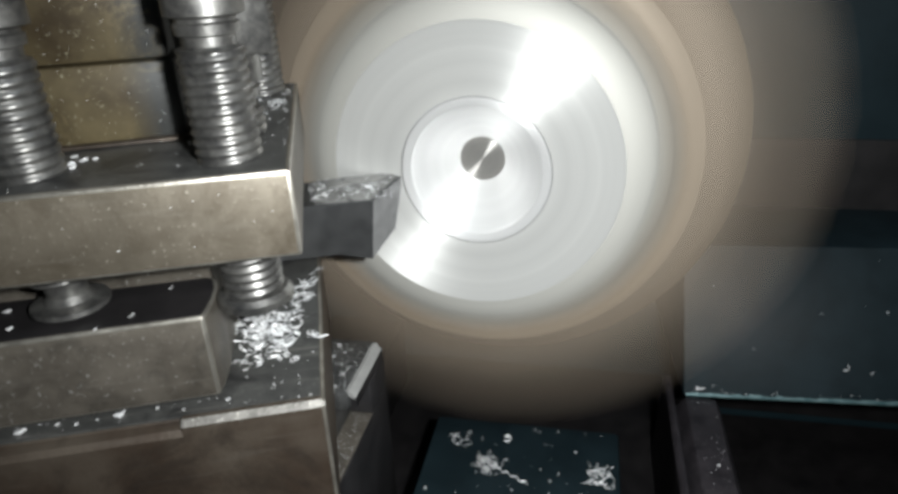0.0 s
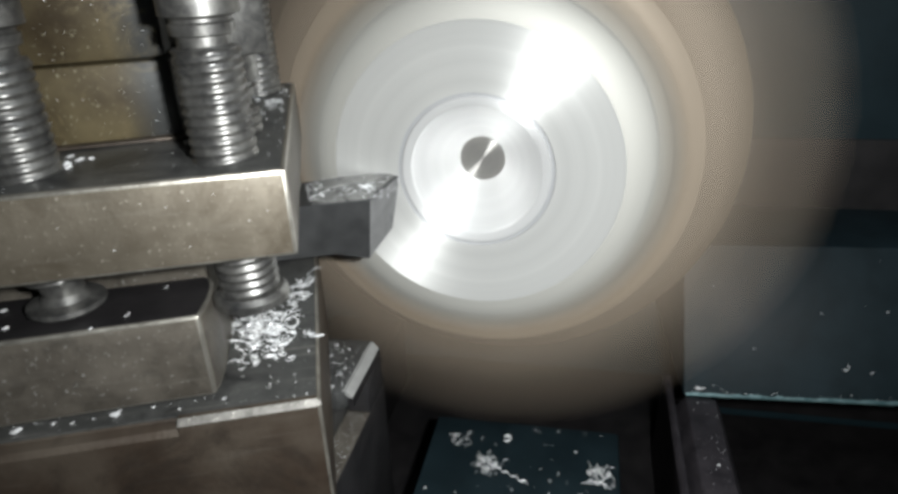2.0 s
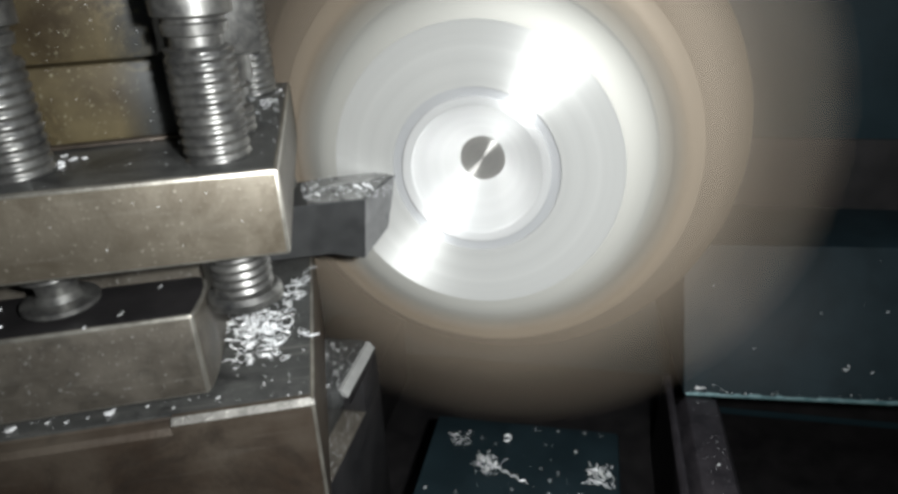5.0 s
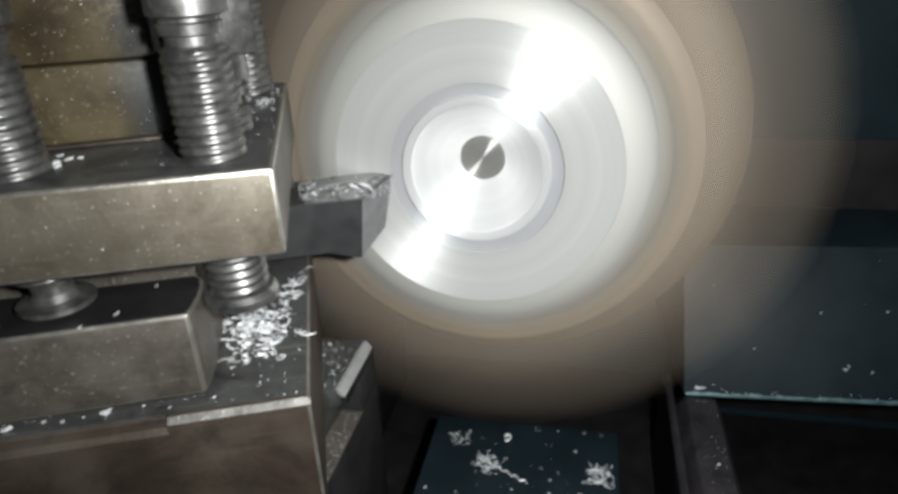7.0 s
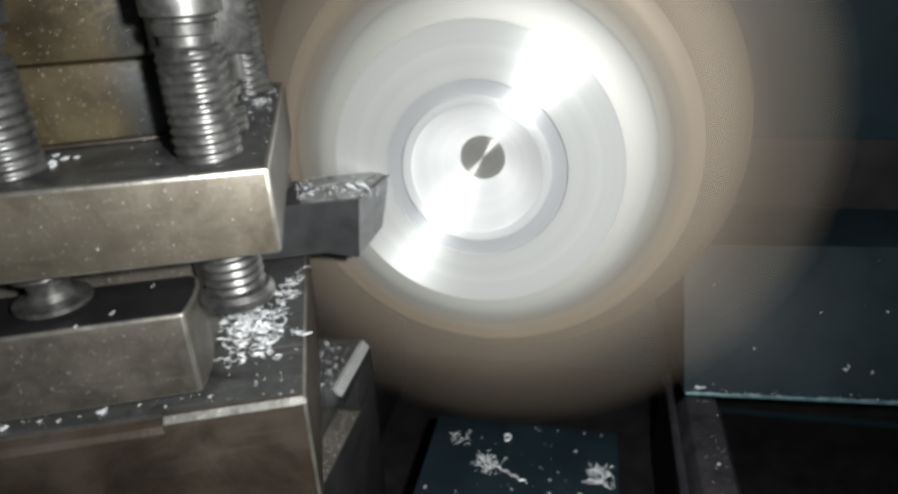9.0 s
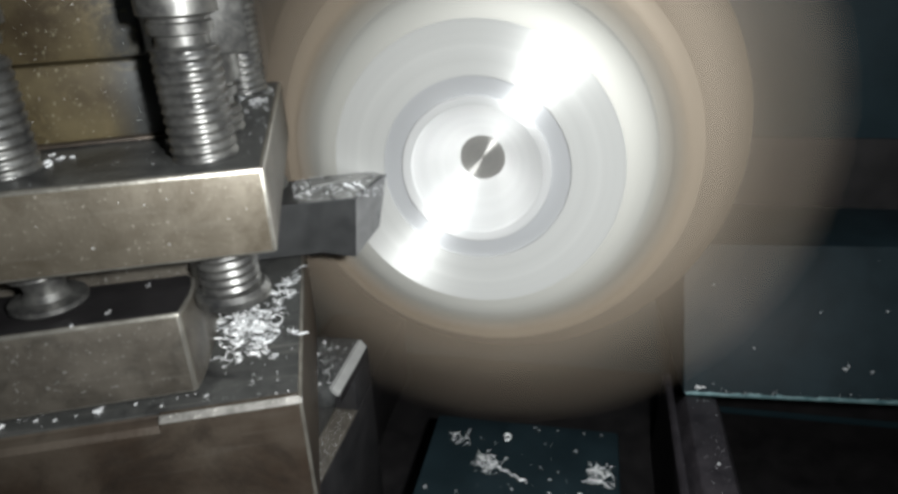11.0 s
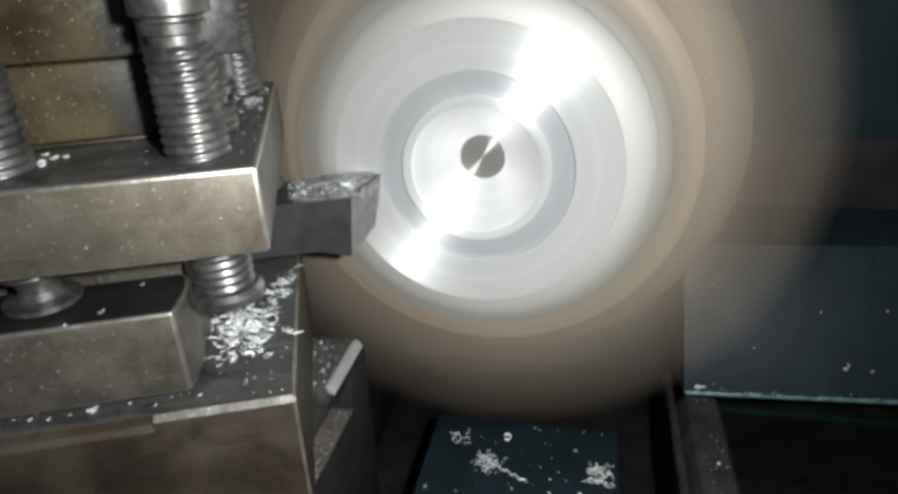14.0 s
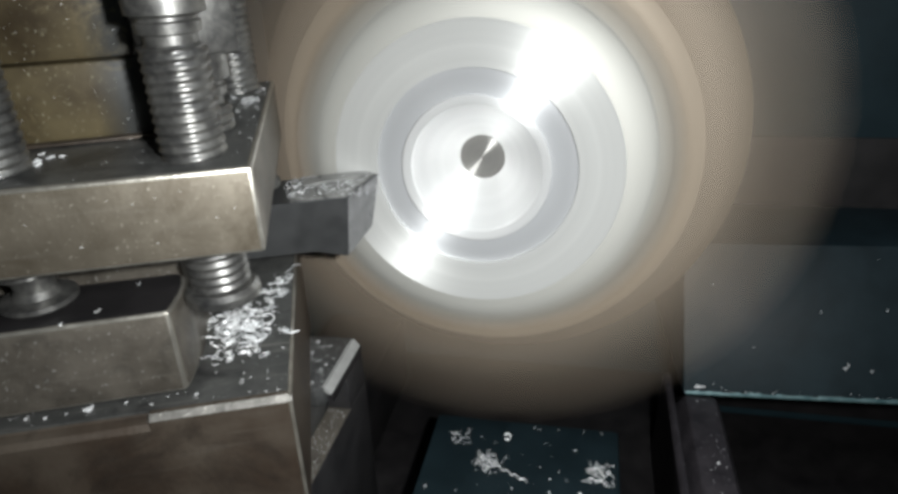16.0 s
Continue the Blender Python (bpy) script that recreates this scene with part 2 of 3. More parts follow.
structure("ceiling", box(-550, 550, -530, 430, 640, 660), WALL, "plain grey workshop ceiling")
structure("floor", box(-550, 550, -530, 430, -200, -160.2), BENCH, "dark wooden bench top under the lathe")

# ---- the lathe, all that stands still ----
HOME = Matrix.Translation((0, 0, AXIS))
lathe = thing("lathe", HOME, "small dark green metal lathe with oily black iron ways", "lathe")
part("bed", box(-75, 75, -330, 79.5, -160, -112, 3), BLACK, lathe, "black oily iron bed")
part("bridge", box(-17, 37.5, -120, 8.5, -111.8, -86, 1.0), TEAL, lathe, "dark green painted bridge strewn with chips")
part("rear_way", prism([(54, -111.8), (54, -84), (57, -80), (65.5, -80), (67.5, -84), (69, -111.8)], -120, 21, "y", 0.6), IRON, lathe, "dark oily flat way sprinkled with chips")
part("way_lip", prism([(50.2, -111.8), (51.6, -80.8), (52.6, -80.0), (53.8, -80.6), (53.8, -111.8)], -120, 32, "y", 0.2), IRON, lathe, "worn grey lip of the way")
part("front_way", box(-70, -42, -120, 60, -111.8, -84, 1), BLACK, lathe, "black oily flat way")
bm = prism([(20, -79.5), (42.5, -40), (78, -40), (78, -80.6), (20.8, -80.6)], 0, 140, "x", 0.5)
SET_BACK = Matrix.Translation((57.9 * MM, 1.4 * MM, 0)) @ pose(0, 0, 0, 0, 0, 4.0)
cover = part("sloped_cover", bm, TEAL, lathe, "dark green painted sloping cover with a bright lower edge", SET_BACK)
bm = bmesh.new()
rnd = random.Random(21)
for k in range(70):           # the edge's highlight, painted as uneven pale slivers
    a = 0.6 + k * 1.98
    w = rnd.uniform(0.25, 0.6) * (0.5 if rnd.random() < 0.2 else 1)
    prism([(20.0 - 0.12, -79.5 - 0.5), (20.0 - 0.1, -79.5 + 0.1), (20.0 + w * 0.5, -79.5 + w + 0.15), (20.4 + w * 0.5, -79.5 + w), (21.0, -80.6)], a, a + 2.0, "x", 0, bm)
part("edge_highlight", bm, TEAL_GLINT, cover, "pale highlight along the lower edge")
part("headstock", box(-95, 330, 80, 260, -160, 140, 6), TEAL_LIT, lathe, "dark headstock casting behind the chuck")
# a thin black sheet stands in for the deep recess's shade
part("recess_shade", box(60, 329, 79.2, 80.5, -127, -16, 0.4), BLACK, lathe, "black sheet for the shade of the headstock's recess")
part("chip_tray", box(75.2, 420, -330, 79, -160, -128, 3), BLACK, lathe, "black oily chip tray")
part("spindle", revolve([(0, 58), (30, 58), (30, 84), (0, 84)], n=48), BLACK, lathe)

# ---- the chuck and the work in it, which turn ----
chuck = thing("lathe_chuck", HOME, "oil-browned steel three-jaw chuck spinning with the work", "chuck")
part("chuck_body", revolve([(0, 57.9), (61, 57.9), (63.4, 56), (63.4, 16.0), (62.6, 14.5), (58, 9.5), (53, 3.0), (50.5, -0.8), (48.6, -1.5), (46, -1.5), (40.7, -1.2), (40.6, 20.5), (0, 20.5)], n=160), CHUCK, chuck, "oil-browned steel chuck body")
UPRIGHT = Matrix(((1, 0, 0, 0), (0, 0, 1, 0), (0, 1, 0, 0), (0, 0, 0, 1)))
for k in range(3):
    jaw = part("jaw", prism([(-15, 48.2), (15, 48.2), (15, 63), (13.6, 71), (9.5, 76.5), (4, 80), (1.6, 82.5), (-1.6, 82.5), (-4, 80), (-9.5, 76.5), (-13.6, 71), (-15, 63)], 3, 21.9, "z", 0.8), JAW, chuck, "brown stepped chuck jaw", pose(0, 0, 0, 0, 120 * k + 20, 0) @ UPRIGHT)
    part("jaw_step", prism([(-18, 43.5), (18, 43.5), (22, 49), (19, 55), (13, 63), (4, 74), (-4, 74), (-13, 63), (-19, 55), (-22, 49)], -4.5, 2.9, "z", 1.0), JAW, jaw)

work = thing("aluminium_disc", HOME, "bright turned aluminium disc being faced in the chuck", "workpiece")
FACE = -11.0     # the uncut face; the cut goes 0.9 mm below it
part("disc_body", revolve([(5.45, 0.6), (5.45, -0.3), (6.2, -1.2), (13.2, -8.6), (14.6, -9.7), (15.1, -10.6), (16.3, FACE), (17.0, FACE), (17.14, FACE + 0.15), (17.14, -10.1)]), BORED_LIT, work, "bored cup, brightened")
part("cut_face", revolve([(17.13, -10.1), (23.2, -10.1)]), CUT, work, "freshly cut grey ring on the face")
part("disc_face", revolve([(23.15, -9.9), (23.15, FACE), (33.15, FACE), (33.25, -10.9), (33.25, 0)]), ALU, work)
bm = revolve([(33.0, -3), (33.2, -10.97), (35.0, -10.75), (37.8, -10.1), (40.0, -9.1), (41.5, -7.6), (42.4, -5.6), (42.7, -3.4), (42.4, -2.2), (40.0, 0.5), (40.0, 20), (0, 20)], centre=(0, 0, 0))
for v in bm.verts:            # a rough cast outline with three lobes
    r = math.hypot(v.co.x, v.co.z)
    if r > 34.5:
        a = math.atan2(v.co.z, v.co.x)
        k = 1 + (0.085 * math.cos(3 * a + 0.4) + 0.016 * math.cos(5 * a + 1.0) + 0.010 * math.cos(8 * a)) * (r - 34.5) / 9.5
        v.co.x, v.co.z = v.co.x * k, v.co.z * k
part("raw_rim", bm, RAW, work, "raw outer rim, out of true")
part("centre_pin", revolve([(0, 0.0), (5.2, 0.0), (5.44, 0.3), (5.44, 12), (0, 12)], n=64), PIN, work, "dull steel pin end in the centre hole")
RINGS = 24
WIDE = (23.15 - 17.40) / RINGS
stock = []
for k in range(RINGS):
    a = 17.40 + WIDE * k
    stock.append(part("stock_ring", revolve([(a, FACE), (a + WIDE, FACE), (a + WIDE, FACE + 0.5), (a, FACE + 0.5)], closed=True), ALU, work))

# ---- the tool post and all that rides with it ----
POST = Matrix.Translation(at(-14.25, -73.13, 20.82)) @ pose(0, 0, 0, 0, 0, 22.56)
post = thing("tool_post", POST, "browned steel four-way lathe tool post with clamp screws", "tool post")
bm = box(-65, 0, 0, 65, -12.8, 0, 0.55, worn=1)
for f in bm.faces:            # the right side is darker and greyer than the front
    f.normal_update()
    if f.normal.x > 0.95:
        f.material_index = 2
part("top_plate", bm, BROWNED, post, "browned steel top plate with bright edges", edge=EDGE_GLINT).data.materials.append(OILED)
# the plate's upper face is a sheet darker and greyer than its front
part("upper_face", box(-64.3, -0.7, 0.7, 64.3, -0.4, 0.06), WIPED, post, "dark upper face")
part("core", box(-49, -16, 16, 49, -38.6, -12.8), OILED, post)
bm = prism([(0, -63.8), (0, -39.5), (1.0, -38.6), (63.9, -38.6), (65, -39.7), (65, -63.8)], -22, 0, "x")
bmesh.ops.bevel(bm, geom=[e for e in bm.edges if all(v.co.x > -0.01 and v.co.z > -63 for v in e.verts) or all(v.co.x > -0.01 and v.co.y < 0.01 for v in e.verts)], offset=0.5, segments=2, affect="EDGES", material=1)
for f in bm.faces:
    f.normal_update()
    if f.normal.y < -0.3 and f.normal.z > 0.3:
        f.material_index = 2
prism([(0.02, -63.78), (0.02, -41.2), (0.7, -40.2), (2.2, -39.7), (3.2, -38.65), (64, -38.65), (64.9, -39.7), (64.9, -63.78)], -65, -21.0, "x", 0, bm)
part("base_block", bm, BASE, post, "rusty brown steel base with a worn front edge, its glint painted", edge=EDGE_GLINT).data.materials.append(CHAMFER)
part("base_face", box(-64, -0.6, 1.9, 63, -39, -38.54), WIPED, post, "dark upper face")


def clamp_screw(x, y, low, head, foot):
    """A screw with its thread, smooth neck and square head, and the pad under it."""
    screw = part("clamp_screw", thread(4.7, low, head - 3.3, 1.4, 0.36), SCREW, post, "steel clamp screw with a square head", pose(x * MM, y * MM, 0, 0, 0, 24))
    part("neck", revolve([(0, head - 3.4), (4.0, head - 3.4), (3.6, head - 3.0), (3.6, head - 1.8), (4.3, head - 1.5), (4.4, head - 0.2), (4.0, head + 0.1), (4.0, head + 0.5), (5.3, head + 1.0), (5.3, head + 5), (0, head + 5)], "z", 40), SCREW, screw, "smooth turned neck with a collar")
    part("square_head", box(-6, 6, -6, 6, head + 5, head + 16, 0.8), SCREW, screw)
    if foot:
        profile = [(0, low + 0.1), (3.3, low + 0.1), (2.9, low - 2.6), (3.6, low - 3.6), (5.5, low - 4.1), (5.6, low - 4.8), (5.0, low - 5.3), (0, low - 5.4)]
    else:
        profile = [(0, low + 2.2), (5.2, low + 2.2), (5.9, low + 1.4), (5.9, low + 0.2), (4.6, low - 0.6), (0, low - 0.6)]
    part("pad", revolve(profile, "z", 40), SCREW, screw)


clamp_screw(-8.7, 9.0, -23.4, 18.8, False)
clamp_screw(-35.5, 9.0, -15.5, 18.8, True)
clamp_screw(-60.0, 9.0, -15.5, 18.8, True)
clamp_screw(-7.0, 56.0, -21.4, 25.0, False)
clamp_screw(-8.9, 23.5, -20.0, 7.5, False)
clamp_screw(-36.0, 56.0, -21.4, 18.8, False)


def square(size, low, high, turn=4):
    """The clamp's hub is square and stands a little askew on the post."""
    bm = box(-size, 0, 0, size, low, high, 0.5)
    bmesh.ops.rotate(bm, verts=bm.verts, cent=(0, 0, 0), matrix=Euler((0, 0, radians(turn))).to_matrix())
    bmesh.ops.translate(bm, verts=bm.verts, vec=(-16.4, 22.0, 0))
    return bm


skirt = square(32.4, 0.07, 0.8)
bmesh.ops.translate(skirt, verts=skirt.verts, vec=(0.7, -0.9, 0))
part("hub_skirt", skirt, BASE, post, "rusty brown washer plate under the hub")
part("hub_foot", square(31, 0.75, 12.5), BRASSY, post, "oil-stained square hub, brown and grey")
hub = square(30, 12.75, 34.0)
bmesh.ops.translate(hub, verts=hub.verts, vec=(-0.8, 0.5, 0))
part("hub", hub, BRASSY, post, "oil-stained square hub, brown and grey")

tool = thing("cutting_tool", POST, "blackened steel lathe tool with a ground chip-covered tip", "cutting tool")
bm = bmesh.new()
top = [(-62, 46.7), (5, 46.7), (13.2, 46.7), (21.3, 59.2), (20.2, 61.2), (5, 60.6), (-62, 60.6)]
low = [(-62, 46.7, -34.6), (4.6, 46.8, -34.8), (11.9, 46.8, -36.8), (18.4, 57.2, -34.4), (17.4, 60.4, -33.4), (4.6, 60.6, -34.8), (-62, 60.6, -34.6)]
hi = [bm.verts.new((x, y, -22.0 - 0.07 * max(0.0, 59.0 - y) * (x > 0))) for x, y in top]
lo = [bm.verts.new(p) for p in low]
for a, b in ((hi, lo), (lo, hi)):
    bm.faces.new((a[0], a[1], a[5], a[6])), bm.faces.new((a[1], a[2], a[3], a[4], a[5]))
for i in range(7):
    bm.faces.new((hi[i], hi[(i + 1) % 7], lo[(i + 1) % 7], lo[i]))
bmesh.ops.recalc_face_normals(bm, faces=bm.faces)
bmesh.ops.bevel(bm, geom=[e for e in bm.edges if e.calc_face_angle(0) > 0.4], offset=0.13, segments=1, affect="EDGES")
for f in bm.faces:            # the end was ground back by hand
    f.normal_update()
    if f.normal.x > 0.5 and f.calc_area() > 20:
        f.material_index = 1
part("shank", bm, TOOLST, tool, "blackened steel tool shank", edge=GROUND)
bm = prism([(1.0, 47.4), (12.7, 47.4), (20.2, 58.9), (19.6, 60.4), (1.0, 60.0)], -22.02, -21.8, "z")
for v in bm.verts:            # ground with a slope to the front
    v.co.z -= 0.07 * max(0.0, 59.0 - v.co.y)
part("ground_top", bm, CARBIDE, tool, "rough grey ground tool top")
part("chip_ridge", prism([(4.0, 54.0), (9.0, 55.6), (15.0, 56.0), (19.4, 58.6), (19.0, 60.2), (10.0, 60.4), (3.0, 59.8)], -22.0, -21.5, "z"), CARBIDE, tool, "rough raised ridge behind the cutting edge")
blank = thing("tool_blank", POST, "dark oily square steel bar clamped in the post", "tool")
bm = prism([(-75, -0.4), (-15.4, 0.8), (-14.9, 3.2), (-14.6, 6.5), (-14.6, 10.0), (-15.0, 13.0), (-16.0, 14.4), (-75, 14.0)], -35.0, -21.0, "z")
bmesh.ops.bevel(bm, geom=[e for e in bm.edges if e.calc_face_angle(0) > 0.9], offset=0.5, segments=3, affect="EDGES", profile=0.5, material=1)
part("bar", bm, OILED, blank, edge=EDGE_GLINT)
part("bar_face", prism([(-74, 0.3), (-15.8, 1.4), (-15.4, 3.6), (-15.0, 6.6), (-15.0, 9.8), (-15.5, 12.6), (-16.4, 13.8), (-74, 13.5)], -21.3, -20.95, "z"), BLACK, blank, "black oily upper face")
shim = thing("packing_strip", POST, "thin dark steel packing strip under the bar", "packing strip")
part("strip", box(-75, -17.5, 6.0, 14.5, -38.5, -35.05, 0.3), OILED, shim)

slide = thing("compound_slide", HOME, "dark oily steel slide with a slot, under the tool post", "slide")
part("slide_block", box(-120, -23.7, -75, -17.5, -96, -56.4, 0.4), SLIDE_SIDE, slide, "dark slide side")
part("slot_floor", box(-120, -23.9, -74, -29.0, -56.6, -56.25), OILED, slide, "grey slot floor under bright metal dust")
part("slide_neck", box(-120, -29.5, -75, -29.0, -56.3, -47.5), GRIME, slide)
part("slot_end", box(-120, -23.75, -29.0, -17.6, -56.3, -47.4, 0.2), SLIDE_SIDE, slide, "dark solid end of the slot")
part("slide_top", prism([(-120, -39.6), (-27.2, -39.6), (-25.8, -38.9), (-25.2, -37.8), (-25.2, -17.6), (-120, -17.6)], -47.5, -43.1, "z", 0.12), GRIME, slide, "dark slide top")
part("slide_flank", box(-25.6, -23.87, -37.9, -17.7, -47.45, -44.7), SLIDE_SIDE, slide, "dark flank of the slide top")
part("slide_edge", prism([(-26.0, -42.97), (-25.2, -42.97), (-23.85, -44.6), (-23.85, -44.8), (-24.6, -44.8), (-26.0, -43.6)], -38.4, -18.2, "y"), SLIDE_EDGE, slide, "bright edge of the slide top")


# ---- swarf ----
def strand(bm, points, thick):
    """A fine three-sided strand of metal along a line of places."""
    rings = []
    for k, p in enumerate(points):
        way = (points[min(k + 1, len(points) - 1)] - points[max(k - 1, 0)]).normalized()
        side = way.orthogonal().normalized()
        up = way.cross(side)
        t = thick * (0.35 if k in (0, len(points) - 1) else 1.0)
        rings.append([bm.verts.new(p + t * (math.cos(a) * side * 1.6 + math.sin(a) * up)) for a in (0.3, 2.4, 4.5)])
    for a, b in zip(rings, rings[1:]):
        for i in range(3):
            bm.faces.new((a[i], a[(i + 1) % 3], b[(i + 1) % 3], b[i]))
    bm.faces.new(rings[0]), bm.faces.new(rings[-1])


def curl(bm, rnd, centre, size, thick):
    """A loose curl of swarf: part of a coil that lies at any angle."""
    turn = Euler((rnd.uniform(-0.7, 0.7), rnd.uniform(-0.7, 0.7), rnd.uniform(0, 6.3))).to_matrix()
    turns = rnd.uniform(0.3, 1.6)
    n = max(4, int(turns * 11))
    grow = rnd.uniform(-0.4, 0.5)
    pts = []
    for k in range(n + 1):
        a, r = 2 * math.pi * turns * k / n, size * (1 + grow * k / n)
        p = turn @ Vector((r * math.cos(a) - size, r * math.sin(a), rnd.uniform(0.3, 0.6) * size * k / n)) + Vector(centre)
        pts.append(Vector((p.x, p.y, max(p.z, centre[2] - 0.1 + thick))))
    strand(bm, pts, thick)


def squiggle(bm, rnd, centre, step, thick):
    """A short crinkled thread of swarf."""
    p, a, pts = Vector(centre), rnd.uniform(0, 6.3), []
    for k in range(rnd.randint(4, 8)):
        pts.append(p.copy())
        a += rnd.uniform(-1.3, 1.3)
        p += Vector((math.cos(a) * step, math.sin(a) * step, rnd.uniform(-0.4, 0.5) * step))
        p.z = max(p.z, centre[2] - 0.1)
    strand(bm, pts, thick)


def flake(bm, rnd, centre, size):
    """A small crumpled crumb of metal that lies on something."""
    got = bmesh.ops.create_icosphere(bm, subdivisions=1, radius=size)
    turn = Euler((0, 0, rnd.uniform(0, 6.3))).to_matrix()
    for v in got["verts"]:
        v.co = turn @ Vector((v.co.x * 1.3 * rnd.uniform(0.6, 1.3), v.co.y * 0.8 * rnd.uniform(0.6, 1.3), v.co.z * 0.6 * rnd.uniform(0.7, 1.2))) + Vector(centre)


def heap(name, m, label, build, seed):
    bm = bmesh.new()
    build(bm, random.Random(seed))
    ob = new(name, mesh_of(name, bm, SWARF))
    ob.matrix_world = m
    return tagged(ob, label, "swarf", kind="stuff")


def on_base(bm, rnd):
    for k in range(230):
        x, y = rnd.gauss(-10.4, 2.9), rnd.gauss(23.5, 5.2)
        if x < -15.6 or x > -2 or y > 40 or y < 11:
            continue
        if rnd.random() < 0.6:
            squiggle(bm, rnd, (x, y, -38.4 + rnd.uniform(0, 1.4)), rnd.uniform(0.3, 0.6), rnd.uniform(0.05, 0.08))
        else:
            curl(bm, rnd, (x, y, -38.4 + rnd.uniform(0, 1.0)), rnd.choice((0.4, 0.6, 0.9, 1.3)), rnd.uniform(0.05, 0.075))
    for k in range(40):
        flake(bm, rnd, (rnd.uniform(-15, -1.5), rnd.triangular(5, 44, 24), -38.4), rnd.uniform(0.08, 0.2))
    for k in range(46):
        u = rnd.random()
        squiggle(bm, rnd, (-8 + 6.2 * u + rnd.gauss(0, 0.7), 27 + 17 * u + rnd.gauss(0, 1.5), -38.3), rnd.uniform(0.4, 0.8), 0.075)
    for x, y, r in ((-9.5, 19.5, 2.0), (-9.3, 19.6, 1.3), (-9.2, 19.7, 0.7), (-3.6, 21, 2.2), (-3.8, 21.2, 1.5), (-12, 24, 1.6)):
        curl(bm, random.Random(4), (x + r, y, -37.6), r, 0.13)


def on_post(bm, rnd):
    for x, y, z, r in ((-46, 3.4, -38.2, 1.3), (-31.8, 4.1, -38.2, 1.25), (-26.2, 4.7, -38.4, 0.4), (-15.3, 4.2, -38.4, 0.55), (-45.2, 10, -20.9, 0.9), (-42.7, 4.3, -20.9, 0.7), (-30.2, 1.0, -20.9, 0.45), (-32, 16.4, 0.2, 0.8), (-30.5, 10.2, 0.2, 0.75),
                       (-20.1, 28.5, 0.2, 0.7), (-19.2, 35, 0.2, 0.6), (-5.7, 59.2, 0.2, 0.8), (-38, 3.6, -38.4, 0.5), (-41, 4.2, -38.4, 0.6), (-35, 3.9, -38.4, 0.35), (-22, 3.2, -38.4, 0.4)):
        flake(bm, rnd, (x, y, z), r * 0.5)
        flake(bm, rnd, (x + r * 0.4, y + r * 0.3, z + 0.1), r * 0.36)
        flake(bm, rnd, (x - r * 0.4, y + r * 0.1, z), r * 0.3)
    for x, y in ((-31.0, 12.6), (-30.2, 14.4), (-15.4, 18.6), (-14.4, 19.8), (-5.4, 61.3), (-6.4, 61.8)):
        for k in range(5):
            flake(bm, rnd, (x + rnd.gauss(0, 0.5), y + rnd.gauss(0, 0.6), 0.15), rnd.uniform(0.15, 0.4))
        curl(bm, rnd, (x, y, 0.2), 0.5, 0.09)
    squiggle(bm, rnd, (-25.9, 4.3, -20.8), 0.35, 0.12)
    squiggle(bm, rnd, (-22, 11, -20.8), 0.4, 0.1)
    for k in range(160):      # crumbs on the top plate
        flake(bm, rnd, (rnd.uniform(-45, -1), rnd.uniform(1.5, 64), 0.05), rnd.choice((0.08, 0.1, 0.14, 0.22)))
    for k in range(130):
        flake(bm, rnd, (-0.8 - abs(rnd.gauss(0, 6)), rnd.triangular(12, 64.5, 60), 0.06), rnd.choice((0.06, 0.09, 0.13, 0.2)))
    for k in range(10):
        curl(bm, rnd, (-1 - abs(rnd.gauss(0, 5)), rnd.uniform(40, 63), 0.1), rnd.uniform(0.3, 0.9), 0.07)
    for k in range(60):
        flake(bm, rnd, (rnd.uniform(-55, -1), rnd.uniform(2, 12), -38.5), rnd.choice((0.08, 0.1, 0.16)))
    for x, z in ((-19.3, -2.8), (-13.2, -3.0), (-9.8, -2.4), (-5.8, -6.8), (-14.2, -9.6), (-24, -9), (-30, -5), (-3.2, -5.6), (-16.2, -3.6)):
        flake(bm, rnd, (x, -0.02, z), 0.14)
    for k in range(70):      # dust on the hub's face
        u, z = rnd.uniform(1, 22), rnd.uniform(1, 24)
        back = 0.0 if z < 12.5 else 0.5
        flake(bm, rnd, (-17.3 - u, 21.9 + back - u * 0.07, z), rnd.choice((0.05, 0.07, 0.12)))


def on_tool(bm, rnd):
    for k in range(230):
        u, v = rnd.random(), rnd.random() ** 0.8
        x, y = -0.5 + u * (13 + 8 * v), 47.5 + v * 13
        z = -21.75 - 0.07 * max(0.0, 59.0 - y)
        if rnd.random() < 0.55:
            curl(bm, rnd, (x, y, z), rnd.uniform(0.12, 0.42), rnd.uniform(0.03, 0.05))
        else:
            flake(bm, rnd, (x, y, z), rnd.uniform(0.04, 0.12))
    for k in range(70):       # fine needles that cling to the end
        v = rnd.random()
        p = Vector((13.5 + 7.6 * v, 47.5 + 11.6 * v, -22.2 - rnd.uniform(0, 5) * v))
        strand(bm, [p, p + Vector((rnd.uniform(-0.2, 0.5), rnd.uniform(-0.6, 0.1), rnd.uniform(-0.9, 0.4)))], 0.07)


